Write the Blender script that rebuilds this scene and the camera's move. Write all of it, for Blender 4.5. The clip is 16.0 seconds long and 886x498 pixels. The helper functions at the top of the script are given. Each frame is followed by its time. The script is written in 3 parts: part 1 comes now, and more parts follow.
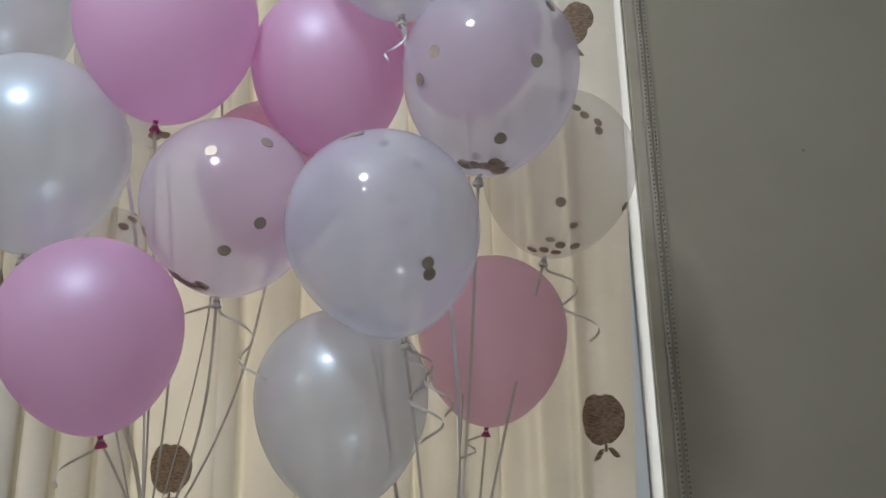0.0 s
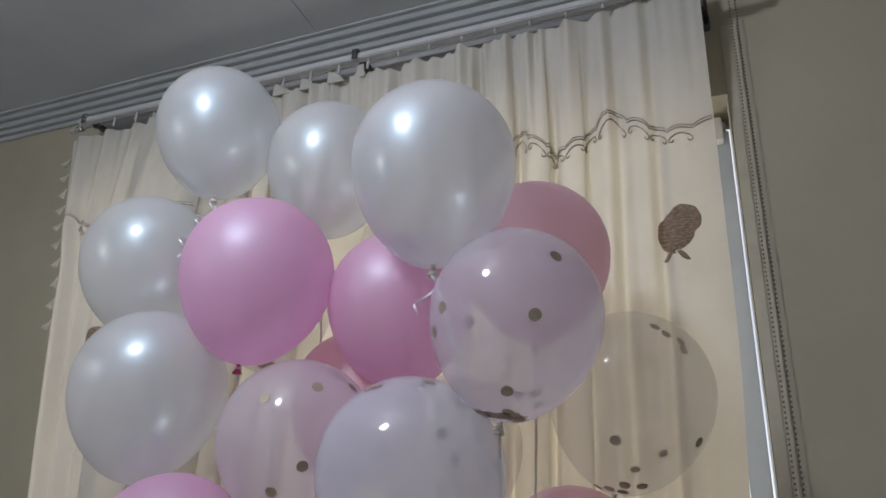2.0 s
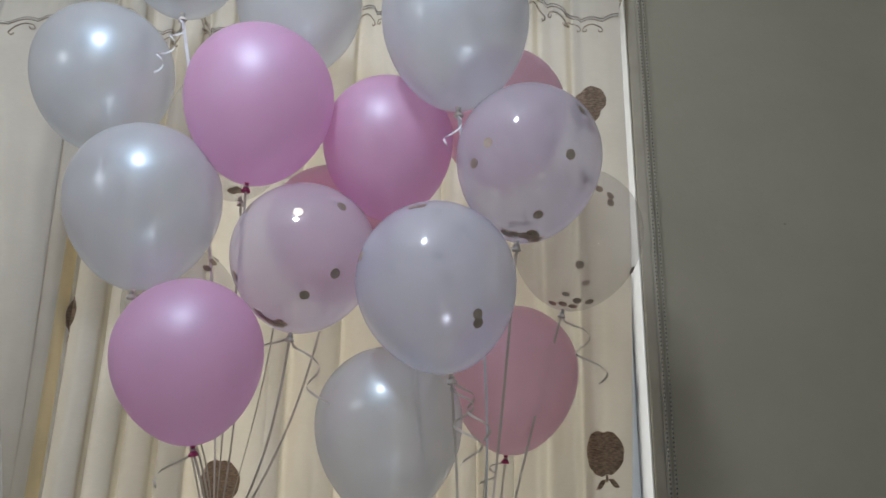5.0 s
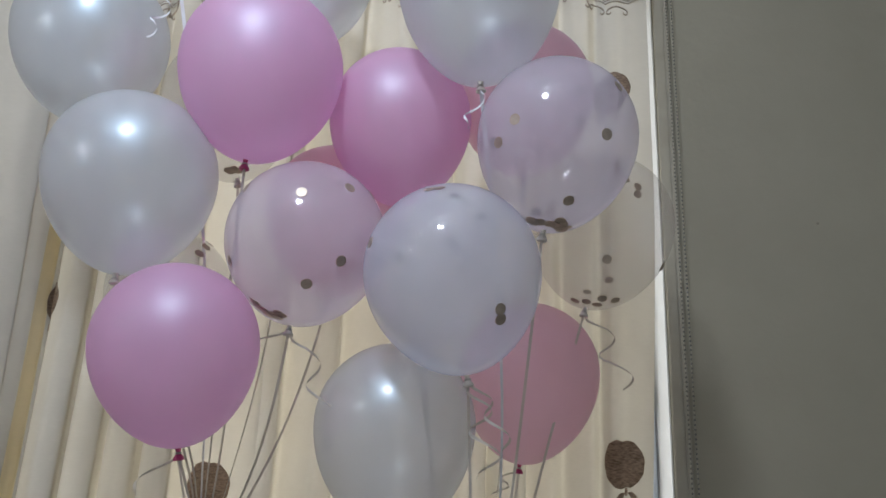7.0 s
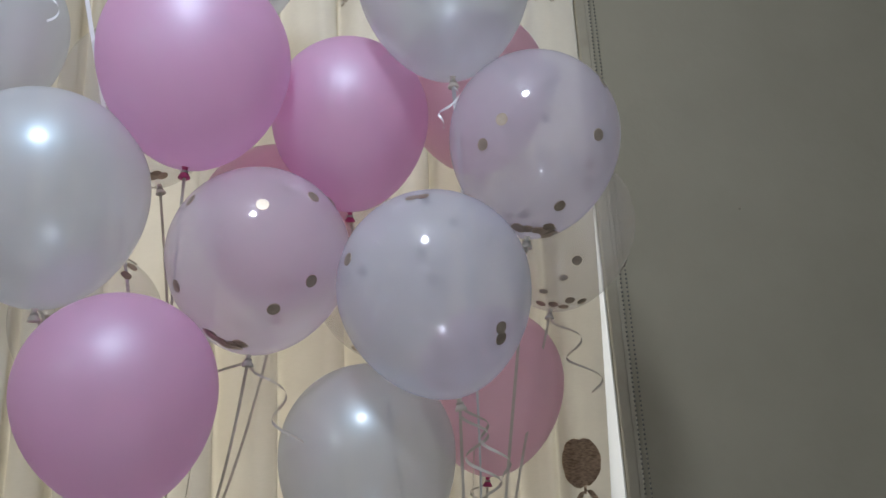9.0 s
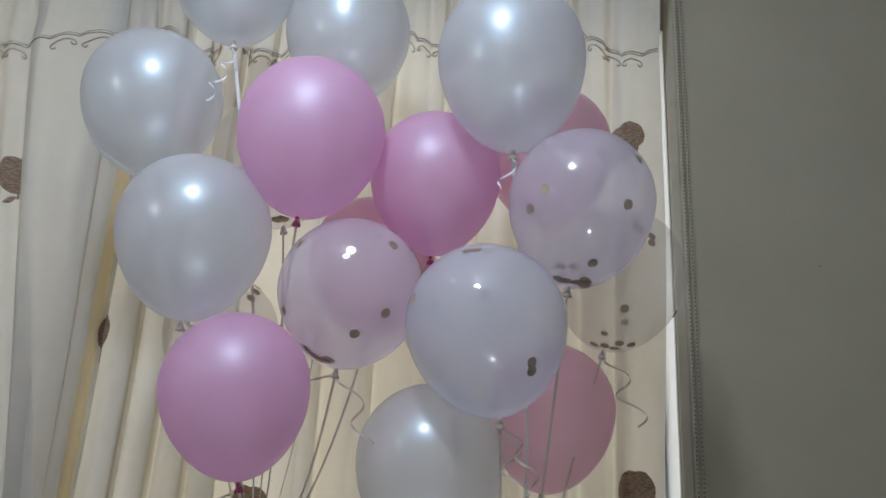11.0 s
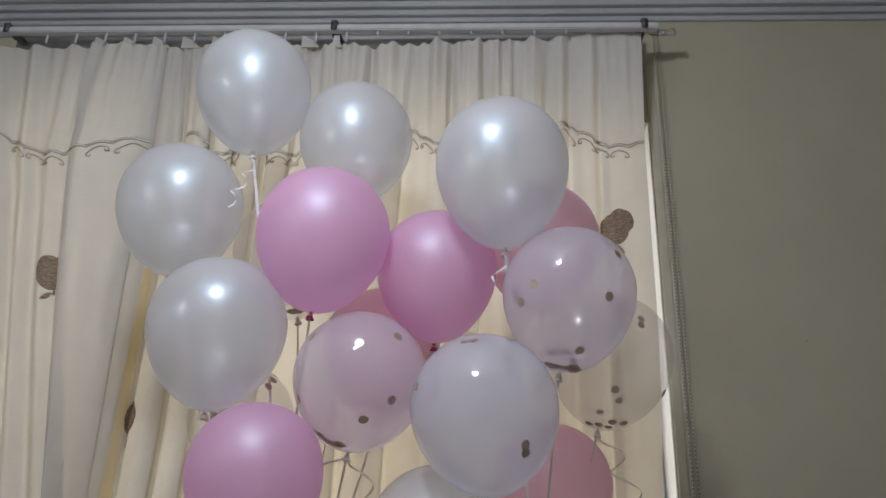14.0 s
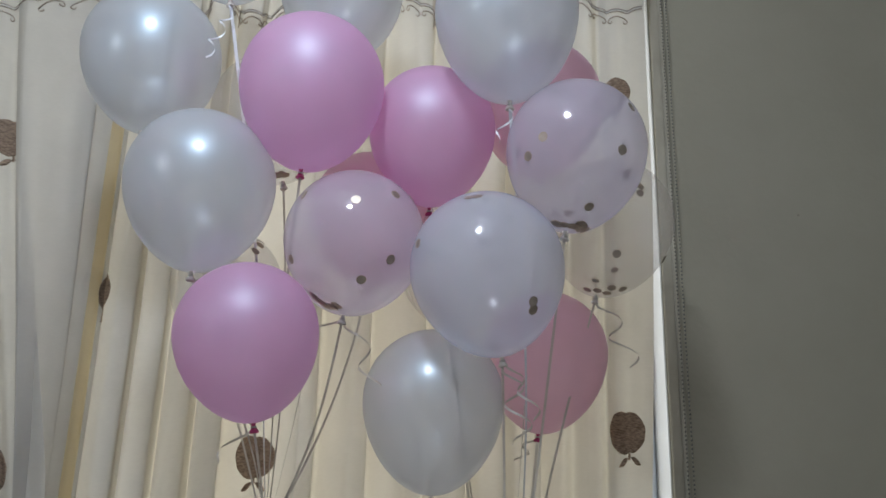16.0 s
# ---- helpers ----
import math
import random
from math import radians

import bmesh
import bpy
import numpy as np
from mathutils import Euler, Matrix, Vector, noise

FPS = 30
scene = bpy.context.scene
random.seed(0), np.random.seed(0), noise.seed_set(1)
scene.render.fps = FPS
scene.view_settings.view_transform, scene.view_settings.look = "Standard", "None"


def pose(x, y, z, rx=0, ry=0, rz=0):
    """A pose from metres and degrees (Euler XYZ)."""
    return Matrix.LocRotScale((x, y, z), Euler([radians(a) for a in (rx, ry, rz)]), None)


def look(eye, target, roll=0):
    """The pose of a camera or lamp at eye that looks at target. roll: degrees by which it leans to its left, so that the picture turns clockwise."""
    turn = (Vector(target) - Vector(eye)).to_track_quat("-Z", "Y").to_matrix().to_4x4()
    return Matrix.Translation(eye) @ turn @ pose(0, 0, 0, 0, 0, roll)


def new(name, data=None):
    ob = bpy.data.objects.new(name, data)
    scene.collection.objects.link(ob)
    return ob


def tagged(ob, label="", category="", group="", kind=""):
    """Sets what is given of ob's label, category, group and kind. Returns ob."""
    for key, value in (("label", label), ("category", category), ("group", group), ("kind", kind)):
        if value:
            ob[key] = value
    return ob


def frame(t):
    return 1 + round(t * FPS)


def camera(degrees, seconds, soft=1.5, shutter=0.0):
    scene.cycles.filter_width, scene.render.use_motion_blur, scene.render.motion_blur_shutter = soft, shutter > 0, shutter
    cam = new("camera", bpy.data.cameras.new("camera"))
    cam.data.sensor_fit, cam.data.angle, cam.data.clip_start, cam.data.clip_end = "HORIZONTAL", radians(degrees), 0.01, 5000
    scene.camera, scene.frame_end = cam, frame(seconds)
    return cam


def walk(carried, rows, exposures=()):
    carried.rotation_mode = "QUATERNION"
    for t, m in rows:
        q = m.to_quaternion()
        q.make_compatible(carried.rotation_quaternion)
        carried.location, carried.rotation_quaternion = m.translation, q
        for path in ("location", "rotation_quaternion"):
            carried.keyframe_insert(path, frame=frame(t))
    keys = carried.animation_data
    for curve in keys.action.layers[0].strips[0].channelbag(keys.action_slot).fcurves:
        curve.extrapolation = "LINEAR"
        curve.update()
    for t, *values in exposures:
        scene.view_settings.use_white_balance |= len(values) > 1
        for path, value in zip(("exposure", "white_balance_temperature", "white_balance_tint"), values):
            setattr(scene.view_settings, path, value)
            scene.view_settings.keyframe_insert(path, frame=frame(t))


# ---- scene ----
cam = camera(62.3, 16.0, soft=1.6)
PATH = [
    (0.0, (0.1801, 0.7384, 1.3501), (0.0572, 2.6763, 1.8291), -1.24),
    (0.5, (0.3494, 0.7971, 1.3728), (0.0161, 2.7011, 1.8862), 2.11),
    (1.0, (0.4528, 0.8007, 1.3961), (-0.0711, 2.6496, 1.9503), 1.52),
    (1.5, (0.4819, 0.7741, 1.4477), (-0.2499, 2.4936, 2.1603), 3.9),
    (2.0, (0.5041, 0.7414, 1.4781), (-0.2338, 2.3947, 2.3279), 3.94),
    (2.5, (0.4809, 0.7533, 1.4727), (-0.2081, 2.439, 2.2996), 5.12),
    (3.0, (0.4339, 0.7203, 1.4537), (-0.1746, 2.453, 2.2458), 5.14),
    (3.5, (0.2338, 0.6591, 1.4245), (-0.108, 2.5129, 2.0929), 4.23),
    (4.0, (0.144, 0.578, 1.374), (-0.094, 2.467, 1.984), 4.5),
    (4.2, (0.153, 0.512, 1.341), (-0.061, 2.417, 1.908), 3.2),
    (6.3, (-0.012, 0.531, 1.312), (-0.002, 2.446, 1.900), 1.5),
    (6.5, (0.011, 0.565, 1.310), (-0.003, 2.482, 1.880), 1.6),
    (7.0, (0.061, 0.633, 1.337), (-0.018, 2.546, 1.914), 2.4),
    (7.5, (0.042, 0.691, 1.387), (0.027, 2.611, 1.944), -0.4),
    (8.0, (-0.0408, 0.715, 1.4065), (0.0494, 2.6343, 1.9616), -2.52),
    (8.5, (-0.12, 0.7164, 1.415), (0.127, 2.6209, 1.9734), -2.18),
    (8.7, (-0.1186, 0.7265, 1.4161), (0.1984, 2.6321, 1.9339), -3.38),
    (10.8, (0.0039, 0.525, 1.3568), (-0.1096, 2.4517, 1.881), 3.2),
    (11.0, (0.0084, 0.4915, 1.3808), (-0.0807, 2.401, 1.9691), 3.12),
    (11.5, (0.0267, 0.4384, 1.4184), (-0.0555, 2.2866, 2.1782), 2.81),
    (12.0, (0.039, 0.3709, 1.4158), (-0.0634, 2.1945, 2.2309), 1.94),
    (12.5, (0.0519, 0.3477, 1.405), (-0.0141, 2.1719, 2.2222), 1.84),
    (13.0, (0.0502, 0.3408, 1.3956), (-0.0253, 2.1794, 2.1791), 2.04),
    (13.5, (0.043, 0.3505, 1.3883), (-0.0577, 2.1955, 2.1536), 2.17),
    (14.0, (0.041, 0.3553, 1.3839), (-0.0911, 2.2003, 2.1446), 2.31),
    (14.5, (0.0427, 0.3994, 1.3777), (-0.077, 2.2658, 2.0862), 2.44),
    (15.0, (0.0162, 0.4318, 1.3528), (-0.0695, 2.3482, 1.9187), 2.37),
    (15.5, (-0.0091, 0.4569, 1.3276), (-0.0645, 2.3983, 1.805), 1.88),
    (16.0, (-0.0328, 0.4559, 1.3224), (-0.0568, 2.3873, 1.8413), 1.54),
]
walk(cam, [(t, look(eye, target, roll)) for t, eye, target, roll in PATH], exposures=((0.0, 0.04, 6500, 10), (1.5, -0.03, 6550, 10), (2.0, -0.1, 6700, 12), (3.0, -0.07, 6850, 13), (4.0, -0.03, 6650, 11), (6.5, 0.02, 6300, 10), (8.5, 0.02, 6400, 10), (11.0, 0.0, 6270, 9), (11.5, -0.09, 6600, 10), (12.0, -0.01, 6750, 12), (12.5, 0.04, 6800, 13), (14.0, 0.0, 6800, 13), (15.0, -0.05, 6600, 12), (15.5, -0.03, 6380, 10), (16.0, -0.04, 6230, 9)))

LAMP, LAMP2, DAY = 61.0, 10.0, 14.2

# ---- world, lamps ----
world = bpy.data.worlds.new("world")
scene.world = world
world.use_nodes = True
wn = world.node_tree
sky = wn.nodes.new("ShaderNodeTexSky")
sky.sky_type = "NISHITA"
sky.sun_disc = False
sky.sun_elevation, sky.sun_rotation = radians(38), radians(20)
wn.links.new(sky.outputs[0], wn.nodes["Background"].inputs[0])
wn.nodes["Background"].inputs[1].default_value = 0.12


def lamp(name, kind, m, energy, colour, **settings):
    data = bpy.data.lights.new(name, kind)
    data.energy, data.color = energy, colour
    for key, value in settings.items():
        if key == "radius":
            data.shadow_soft_size = value
        if key == "size":
            data.shape, data.size, data.size_y = "RECTANGLE", *value
    ob = new(name, data)
    ob.matrix_world = m
    return ob


# cool ceiling bulb over the balloons, a weaker second one, and the daylight that stands in the window
lamp("bulb", "POINT", pose(-0.31, 0.52, 2.68), LAMP, (0.80, 0.885, 1.0), radius=0.10)
lamp("second_bulb", "POINT", pose(-1.60, 0.35, 2.10), LAMP2, (0.9, 0.95, 1.0), radius=0.02)
lamp("window_daylight", "AREA", pose(-0.58, 2.62, 1.80, -90, 0, 0), DAY, (1.0, 0.97, 0.90), size=(1.95, 1.8))


# ---- materials ----
def material(name):
    mat = bpy.data.materials.new(name)
    mat.use_nodes = True
    nt = mat.node_tree
    return mat, nt, nt.nodes["Principled BSDF"], nt.nodes["Material Output"]


def node(nt, kind, **values):
    n = nt.nodes.new(kind)
    for key, value in values.items():
        n.inputs[key.replace("_", " ")].default_value = value
    return n


def mottled(nt, low, high, scale, detail=6.0, coords="Object", stretch=(1, 1, 1)):
    tc = nt.nodes.new("ShaderNodeTexCoord")
    mp = nt.nodes.new("ShaderNodeMapping")
    mp.inputs["Scale"].default_value = stretch
    nt.links.new(tc.outputs[coords], mp.inputs[0])
    tex = node(nt, "ShaderNodeTexNoise", Scale=scale, Detail=detail, Roughness=0.6)
    nt.links.new(mp.outputs[0], tex.inputs["Vector"])
    ramp = nt.nodes.new("ShaderNodeValToRGB")
    ramp.color_ramp.elements[0].position, ramp.color_ramp.elements[1].position = 0.3, 0.72
    ramp.color_ramp.elements[0].color, ramp.color_ramp.elements[1].color = (*low, 1), (*high, 1)
    nt.links.new(tex.outputs["Fac"], ramp.inputs[0])
    return ramp.outputs[0], tex.outputs["Fac"], mp.outputs[0]


def bumped(nt, height, strength, distance, *targets):
    b = node(nt, "ShaderNodeBump", Strength=strength, Distance=distance)
    nt.links.new(height, b.inputs["Height"])
    for target in targets:
        nt.links.new(b.outputs[0], target.inputs["Normal"])


def plain(name, low, high, rough, scale=8.0, metal=0.0, bump=0.15, distance=0.002, fine=90.0):
    mat, nt, bsdf, out = material(name)
    colour, fac, vec = mottled(nt, low, high, scale)
    nt.links.new(colour, bsdf.inputs["Base Color"])
    bsdf.inputs["Roughness"].default_value, bsdf.inputs["Metallic"].default_value = rough, metal
    grain = node(nt, "ShaderNodeTexNoise", Scale=fine, Detail=4.0)
    nt.links.new(vec, grain.inputs["Vector"])
    bumped(nt, grain.outputs["Fac"], bump, distance, bsdf)
    return mat


def latex(name, colour, clear, gloss_rough, coat_rough, glow, seen=0.5, pearly=0.0, coat=1.0, lustre=None, lit=(1, 1, 1)):
    """Balloon skin: see-through share, pearly gloss, light let through from behind."""
    mat, nt, bsdf, out = material(name)
    tint, fac, _ = mottled(nt, [c * 0.95 for c in colour], colour, 9.0, 3.0)
    nt.links.new(tint, bsdf.inputs["Base Color"])
    bsdf.inputs["Roughness"].default_value = gloss_rough
    bsdf.inputs["Specular IOR Level"].default_value = seen
    bsdf.inputs["Metallic"].default_value = pearly
    if lustre:
        bsdf.inputs["Specular Tint"].default_value = (*lustre, 1)
        bsdf.inputs["IOR"].default_value = 2.3
    bsdf.inputs["Coat Weight"].default_value = coat
    bsdf.inputs["Coat Roughness"].default_value = coat_rough
    bsdf.inputs["Coat IOR"].default_value = 1.5
    tr = nt.nodes.new("ShaderNodeBsdfTranslucent")
    passed = node(nt, "ShaderNodeMixRGB", Fac=1.0)
    passed.blend_type = "MULTIPLY"
    passed.inputs[2].default_value = (*lit, 1)
    nt.links.new(tint, passed.inputs[1])
    nt.links.new(passed.outputs[0], tr.inputs["Color"])
    body = node(nt, "ShaderNodeMixShader", Fac=glow)
    nt.links.new(bsdf.outputs[0], body.inputs[1])
    nt.links.new(tr.outputs[0], body.inputs[2])
    if clear <= 0:
        nt.links.new(body.outputs[0], out.inputs["Surface"])
        return mat
    through_ = nt.nodes.new("ShaderNodeBsdfTransparent")
    through_.inputs["Color"].default_value = (0.98, 0.98, 0.985, 1)
    mix = node(nt, "ShaderNodeMixShader", Fac=clear)
    nt.links.new(body.outputs[0], mix.inputs[1])
    nt.links.new(through_.outputs[0], mix.inputs[2])
    gloss = node(nt, "ShaderNodeBsdfGlossy", Roughness=coat_rough)
    facing = node(nt, "ShaderNodeLayerWeight", Blend=0.5)
    power = nt.nodes.new("ShaderNodeMath")
    power.operation = "POWER"
    power.inputs[1].default_value = 4.0
    nt.links.new(facing.outputs["Facing"], power.inputs[0])
    edge = nt.nodes.new("ShaderNodeMath")
    edge.operation = "MULTIPLY_ADD"
    edge.inputs[1].default_value, edge.inputs[2].default_value = 0.16, 0.045
    nt.links.new(power.outputs[0], edge.inputs[0])
    top = nt.nodes.new("ShaderNodeMixShader")
    nt.links.new(edge.outputs[0], top.inputs["Fac"])
    nt.links.new(mix.outputs[0], top.inputs[1])
    nt.links.new(gloss.outputs[0], top.inputs[2])
    nt.links.new(top.outputs[0], out.inputs["Surface"])
    return mat


# for the walls out of view, kept white to bounce light into the room
SHELL = plain("white_wall_paint", (0.76, 0.76, 0.74), (0.8, 0.8, 0.78), 0.8, 2.2)
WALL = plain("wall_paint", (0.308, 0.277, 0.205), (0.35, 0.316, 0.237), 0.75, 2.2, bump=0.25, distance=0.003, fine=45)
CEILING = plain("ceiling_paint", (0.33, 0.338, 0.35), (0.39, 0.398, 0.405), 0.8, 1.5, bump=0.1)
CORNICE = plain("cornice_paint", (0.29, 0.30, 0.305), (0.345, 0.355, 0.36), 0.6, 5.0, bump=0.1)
REVEAL = plain("reveal_paint", (0.82, 0.82, 0.80), (0.86, 0.86, 0.85), 0.6, 6.0)
TRIM = plain("trim_paint", (0.35, 0.31, 0.235), (0.42, 0.38, 0.30), 0.5, 12.0, bump=0.2)
BROWN = plain("brown_wood", (0.20, 0.165, 0.12), (0.28, 0.24, 0.18), 0.5, 14.0)
# unseen floor, made paler to throw fill light up at the balloons
FLOOR = plain("floor_tiles", (0.68, 0.65, 0.60), (0.76, 0.73, 0.68), 0.35, 3.0)
ALUMINIUM = plain("window_aluminium", (0.60, 0.66, 0.74), (0.68, 0.73, 0.8), 0.35, 10.0, metal=0.3)
# grey of the rear track, with the shade behind the rail mixed in
SHADEDTRACK = plain("track_shade_grey", (0.24, 0.24, 0.245), (0.30, 0.30, 0.30), 0.5, 20.0)
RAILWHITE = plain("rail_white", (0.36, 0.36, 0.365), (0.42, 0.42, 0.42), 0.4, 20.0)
DARKMETAL = plain("dark_metal", (0.05, 0.05, 0.05), (0.11, 0.11, 0.11), 0.4, 40.0, metal=0.6)
CHROME = plain("rod_chrome", (0.5, 0.5, 0.5), (0.6, 0.6, 0.6), 0.2, 30.0, metal=1.0)
CONFETTI = plain("confetti_foil", (0.32, 0.26, 0.21), (0.44, 0.37, 0.30), 0.42, 60.0, metal=0.6, bump=0.05)
SILVER = plain("ribbon_silver", (0.82, 0.83, 0.85), (0.88, 0.88, 0.90), 0.18, 30.0, metal=0.1, bump=0.05)
CHAINMETAL = plain("chain_beads", (0.07, 0.065, 0.055), (0.12, 0.11, 0.1), 0.45, 50.0)
PINKKNOT = plain("pink_knot", (0.38, 0.03, 0.12), (0.5, 0.06, 0.18), 0.4, 30.0)
PALEKNOT = plain("pale_knot", (0.62, 0.56, 0.49), (0.70, 0.65, 0.58), 0.4, 30.0)

PEARL = latex("pearl_white_latex", (0.92, 0.92, 0.965), 0.39, 0.44, 0.24, 0.46, 1.0, 0.13, 0.6, (0.36, 0.74, 1.0), (1.0, 0.96, 0.89))
PINK = latex("pearl_pink_latex", (1.0, 0.62, 0.86), 0.16, 0.56, 0.42, 0.55, 0.95, 0.0, 0.03, (0.55, 0.78, 1.0), (1.0, 0.97, 0.98))
ROSE = latex("rose_latex", (1.0, 0.68, 0.80), 0.20, 0.55, 0.45, 0.50, 0.3, 0.0)
MILKY = latex("milky_latex", (0.84, 0.865, 0.97), 0.47, 0.45, 0.04, 0.50)
HAZY = latex("hazy_latex", (0.92, 0.85, 0.95), 0.46, 0.45, 0.04, 0.54)
THIN = latex("thin_hazy_latex", (0.89, 0.84, 0.95), 0.52, 0.45, 0.04, 0.52)
CLEAR = latex("clear_latex", (0.80, 0.76, 0.72), 0.81, 0.5, 0.04, 0.50)


def thread_material(name, low, high):
    """Brown stitching, with stitches lying across and some light let through."""
    mat, nt, bsdf, out = material(name)
    colour, fac, vec = mottled(nt, low, high, 1.0, 4.0, "Object", (90, 90, 320))
    nt.links.new(colour, bsdf.inputs["Base Color"])
    bsdf.inputs["Roughness"].default_value = 0.75
    bumped(nt, fac, 0.6, 0.002, bsdf)
    tr = nt.nodes.new("ShaderNodeBsdfTranslucent")
    nt.links.new(colour, tr.inputs["Color"])
    mix = node(nt, "ShaderNodeMixShader", Fac=0.4)
    nt.links.new(bsdf.outputs[0], mix.inputs[1])
    nt.links.new(tr.outputs[0], mix.inputs[2])
    nt.links.new(mix.outputs[0], out.inputs["Surface"])
    return mat


THREAD = thread_material("brown_thread", (0.16, 0.11, 0.075), (0.44, 0.33, 0.25))
BAND = thread_material("tan_satin_thread", (0.72, 0.68, 0.61), (0.80, 0.76, 0.69))
LINE = thread_material("thin_brown_thread", (0.32, 0.265, 0.21), (0.54, 0.46, 0.38))


def ribbon_material():
    mat, nt, bsdf, out = material("ribbon_satin")
    colour, fac, vec = mottled(nt, (0.52, 0.485, 0.435), (0.60, 0.565, 0.51), 30.0)
    nt.links.new(colour, bsdf.inputs["Base Color"])
    bsdf.inputs["Roughness"].default_value = 0.5
    tr = nt.nodes.new("ShaderNodeBsdfTranslucent")
    nt.links.new(colour, tr.inputs["Color"])
    mix = node(nt, "ShaderNodeMixShader", Fac=0.4)
    nt.links.new(bsdf.outputs[0], mix.inputs[1])
    nt.links.new(tr.outputs[0], mix.inputs[2])
    nt.links.new(mix.outputs[0], out.inputs["Surface"])
    return mat


RIBBON = ribbon_material()


def cloth_material(name, low, high, lining, share):
    mat, nt, bsdf, out = material(name)
    colour, fac, vec = mottled(nt, low, high, 6.0)
    slub = node(nt, "ShaderNodeTexNoise", Scale=1.0, Detail=3.0)
    stretch = nt.nodes.new("ShaderNodeMapping")
    stretch.inputs["Scale"].default_value = (60, 60, 300)
    nt.links.new(vec, stretch.inputs[0])
    nt.links.new(stretch.outputs[0], slub.inputs["Vector"])
    shade = node(nt, "ShaderNodeMixRGB", Fac=0.07)
    shade.blend_type = "MULTIPLY"
    nt.links.new(colour, shade.inputs[1])
    nt.links.new(slub.outputs["Fac"], shade.inputs[2])
    nt.links.new(shade.outputs[0], bsdf.inputs["Base Color"])
    bsdf.inputs["Roughness"].default_value = 0.9
    bsdf.inputs["Specular IOR Level"].default_value = 0.1
    tr = nt.nodes.new("ShaderNodeBsdfTranslucent")
    warm = node(nt, "ShaderNodeMixRGB", Fac=1.0)
    warm.blend_type = "MULTIPLY"
    warm.inputs[2].default_value = (*lining, 1)
    nt.links.new(shade.outputs[0], warm.inputs[1])
    nt.links.new(warm.outputs[0], tr.inputs["Color"])
    bumped(nt, slub.outputs["Fac"], 0.2, 0.0008, bsdf)
    mix = node(nt, "ShaderNodeMixShader", Fac=share)
    nt.links.new(bsdf.outputs[0], mix.inputs[1])
    nt.links.new(tr.outputs[0], mix.inputs[2])
    nt.links.new(mix.outputs[0], out.inputs["Surface"])
    return mat


CLOTH = cloth_material("cream_curtain_cloth", (0.555, 0.54, 0.507), (0.615, 0.60, 0.565), (1.0, 0.90, 0.71), 0.37)
# brighter, yellower cloth: the glow of a backlit fold put into the colour
DAYLITCLOTH = cloth_material("daylit_honey_cloth", (0.84, 0.75, 0.54), (0.90, 0.81, 0.60), (1.0, 0.92, 0.70), 0.62)


def glass_material(name, rough, tint):
    mat, nt, bsdf, out = material(name)
    bsdf.inputs["Base Color"].default_value = (*tint, 1)
    bsdf.inputs["Roughness"].default_value = rough
    bsdf.inputs["Transmission Weight"].default_value = 1.0
    bsdf.inputs["IOR"].default_value = 1.5
    return mat


GLASS = glass_material("window_glass", 0.0, (0.92, 0.96, 1.0))
CRYSTAL = glass_material("crystal", 0.02, (0.98, 0.98, 0.98))


# ---- mesh helpers ----
def part(name, bm, mat, parent=None, label="", smooth=False):
    mesh = bpy.data.meshes.new(name)
    bm.normal_update()
    bm.to_mesh(mesh)
    bm.free()
    mesh.materials.append(mat)
    if smooth:
        for p in mesh.polygons:
            p.use_smooth = True
    ob = new(name, mesh)
    ob.parent = parent
    if label:
        tagged(ob, label)
    return ob


def box(lo, hi, bevel=0.0):
    bm = bmesh.new()
    bmesh.ops.create_cube(bm, size=1)
    for v in bm.verts:
        v.co = Vector([lo[i] + (v.co[i] + 0.5) * (hi[i] - lo[i]) for i in range(3)])
    if bevel:
        bmesh.ops.bevel(bm, geom=bm.edges[:], offset=bevel, segments=2, affect="EDGES")
    return bm


def lathe(profile, steps=24, cap=False):
    """Turned shape round z from (radius, height) pairs."""
    bm = bmesh.new()
    rings = []
    for r, z in profile:
        if r < 1e-6:
            rings.append([bm.verts.new((0, 0, z))])
        else:
            rings.append([bm.verts.new((r * math.cos(2 * math.pi * i / steps), r * math.sin(2 * math.pi * i / steps), z)) for i in range(steps)])
    for a, b in zip(rings, rings[1:]):
        for i in range(steps):
            j = (i + 1) % steps
            if len(a) == 1 and len(b) > 1:
                bm.faces.new((a[0], b[i], b[j]))
            elif len(b) == 1 and len(a) > 1:
                bm.faces.new((a[i], b[0], a[j]))
            elif len(a) > 1:
                bm.faces.new((a[i], b[i], b[j], a[j]))
    bmesh.ops.recalc_face_normals(bm, faces=bm.faces[:])
    return bm


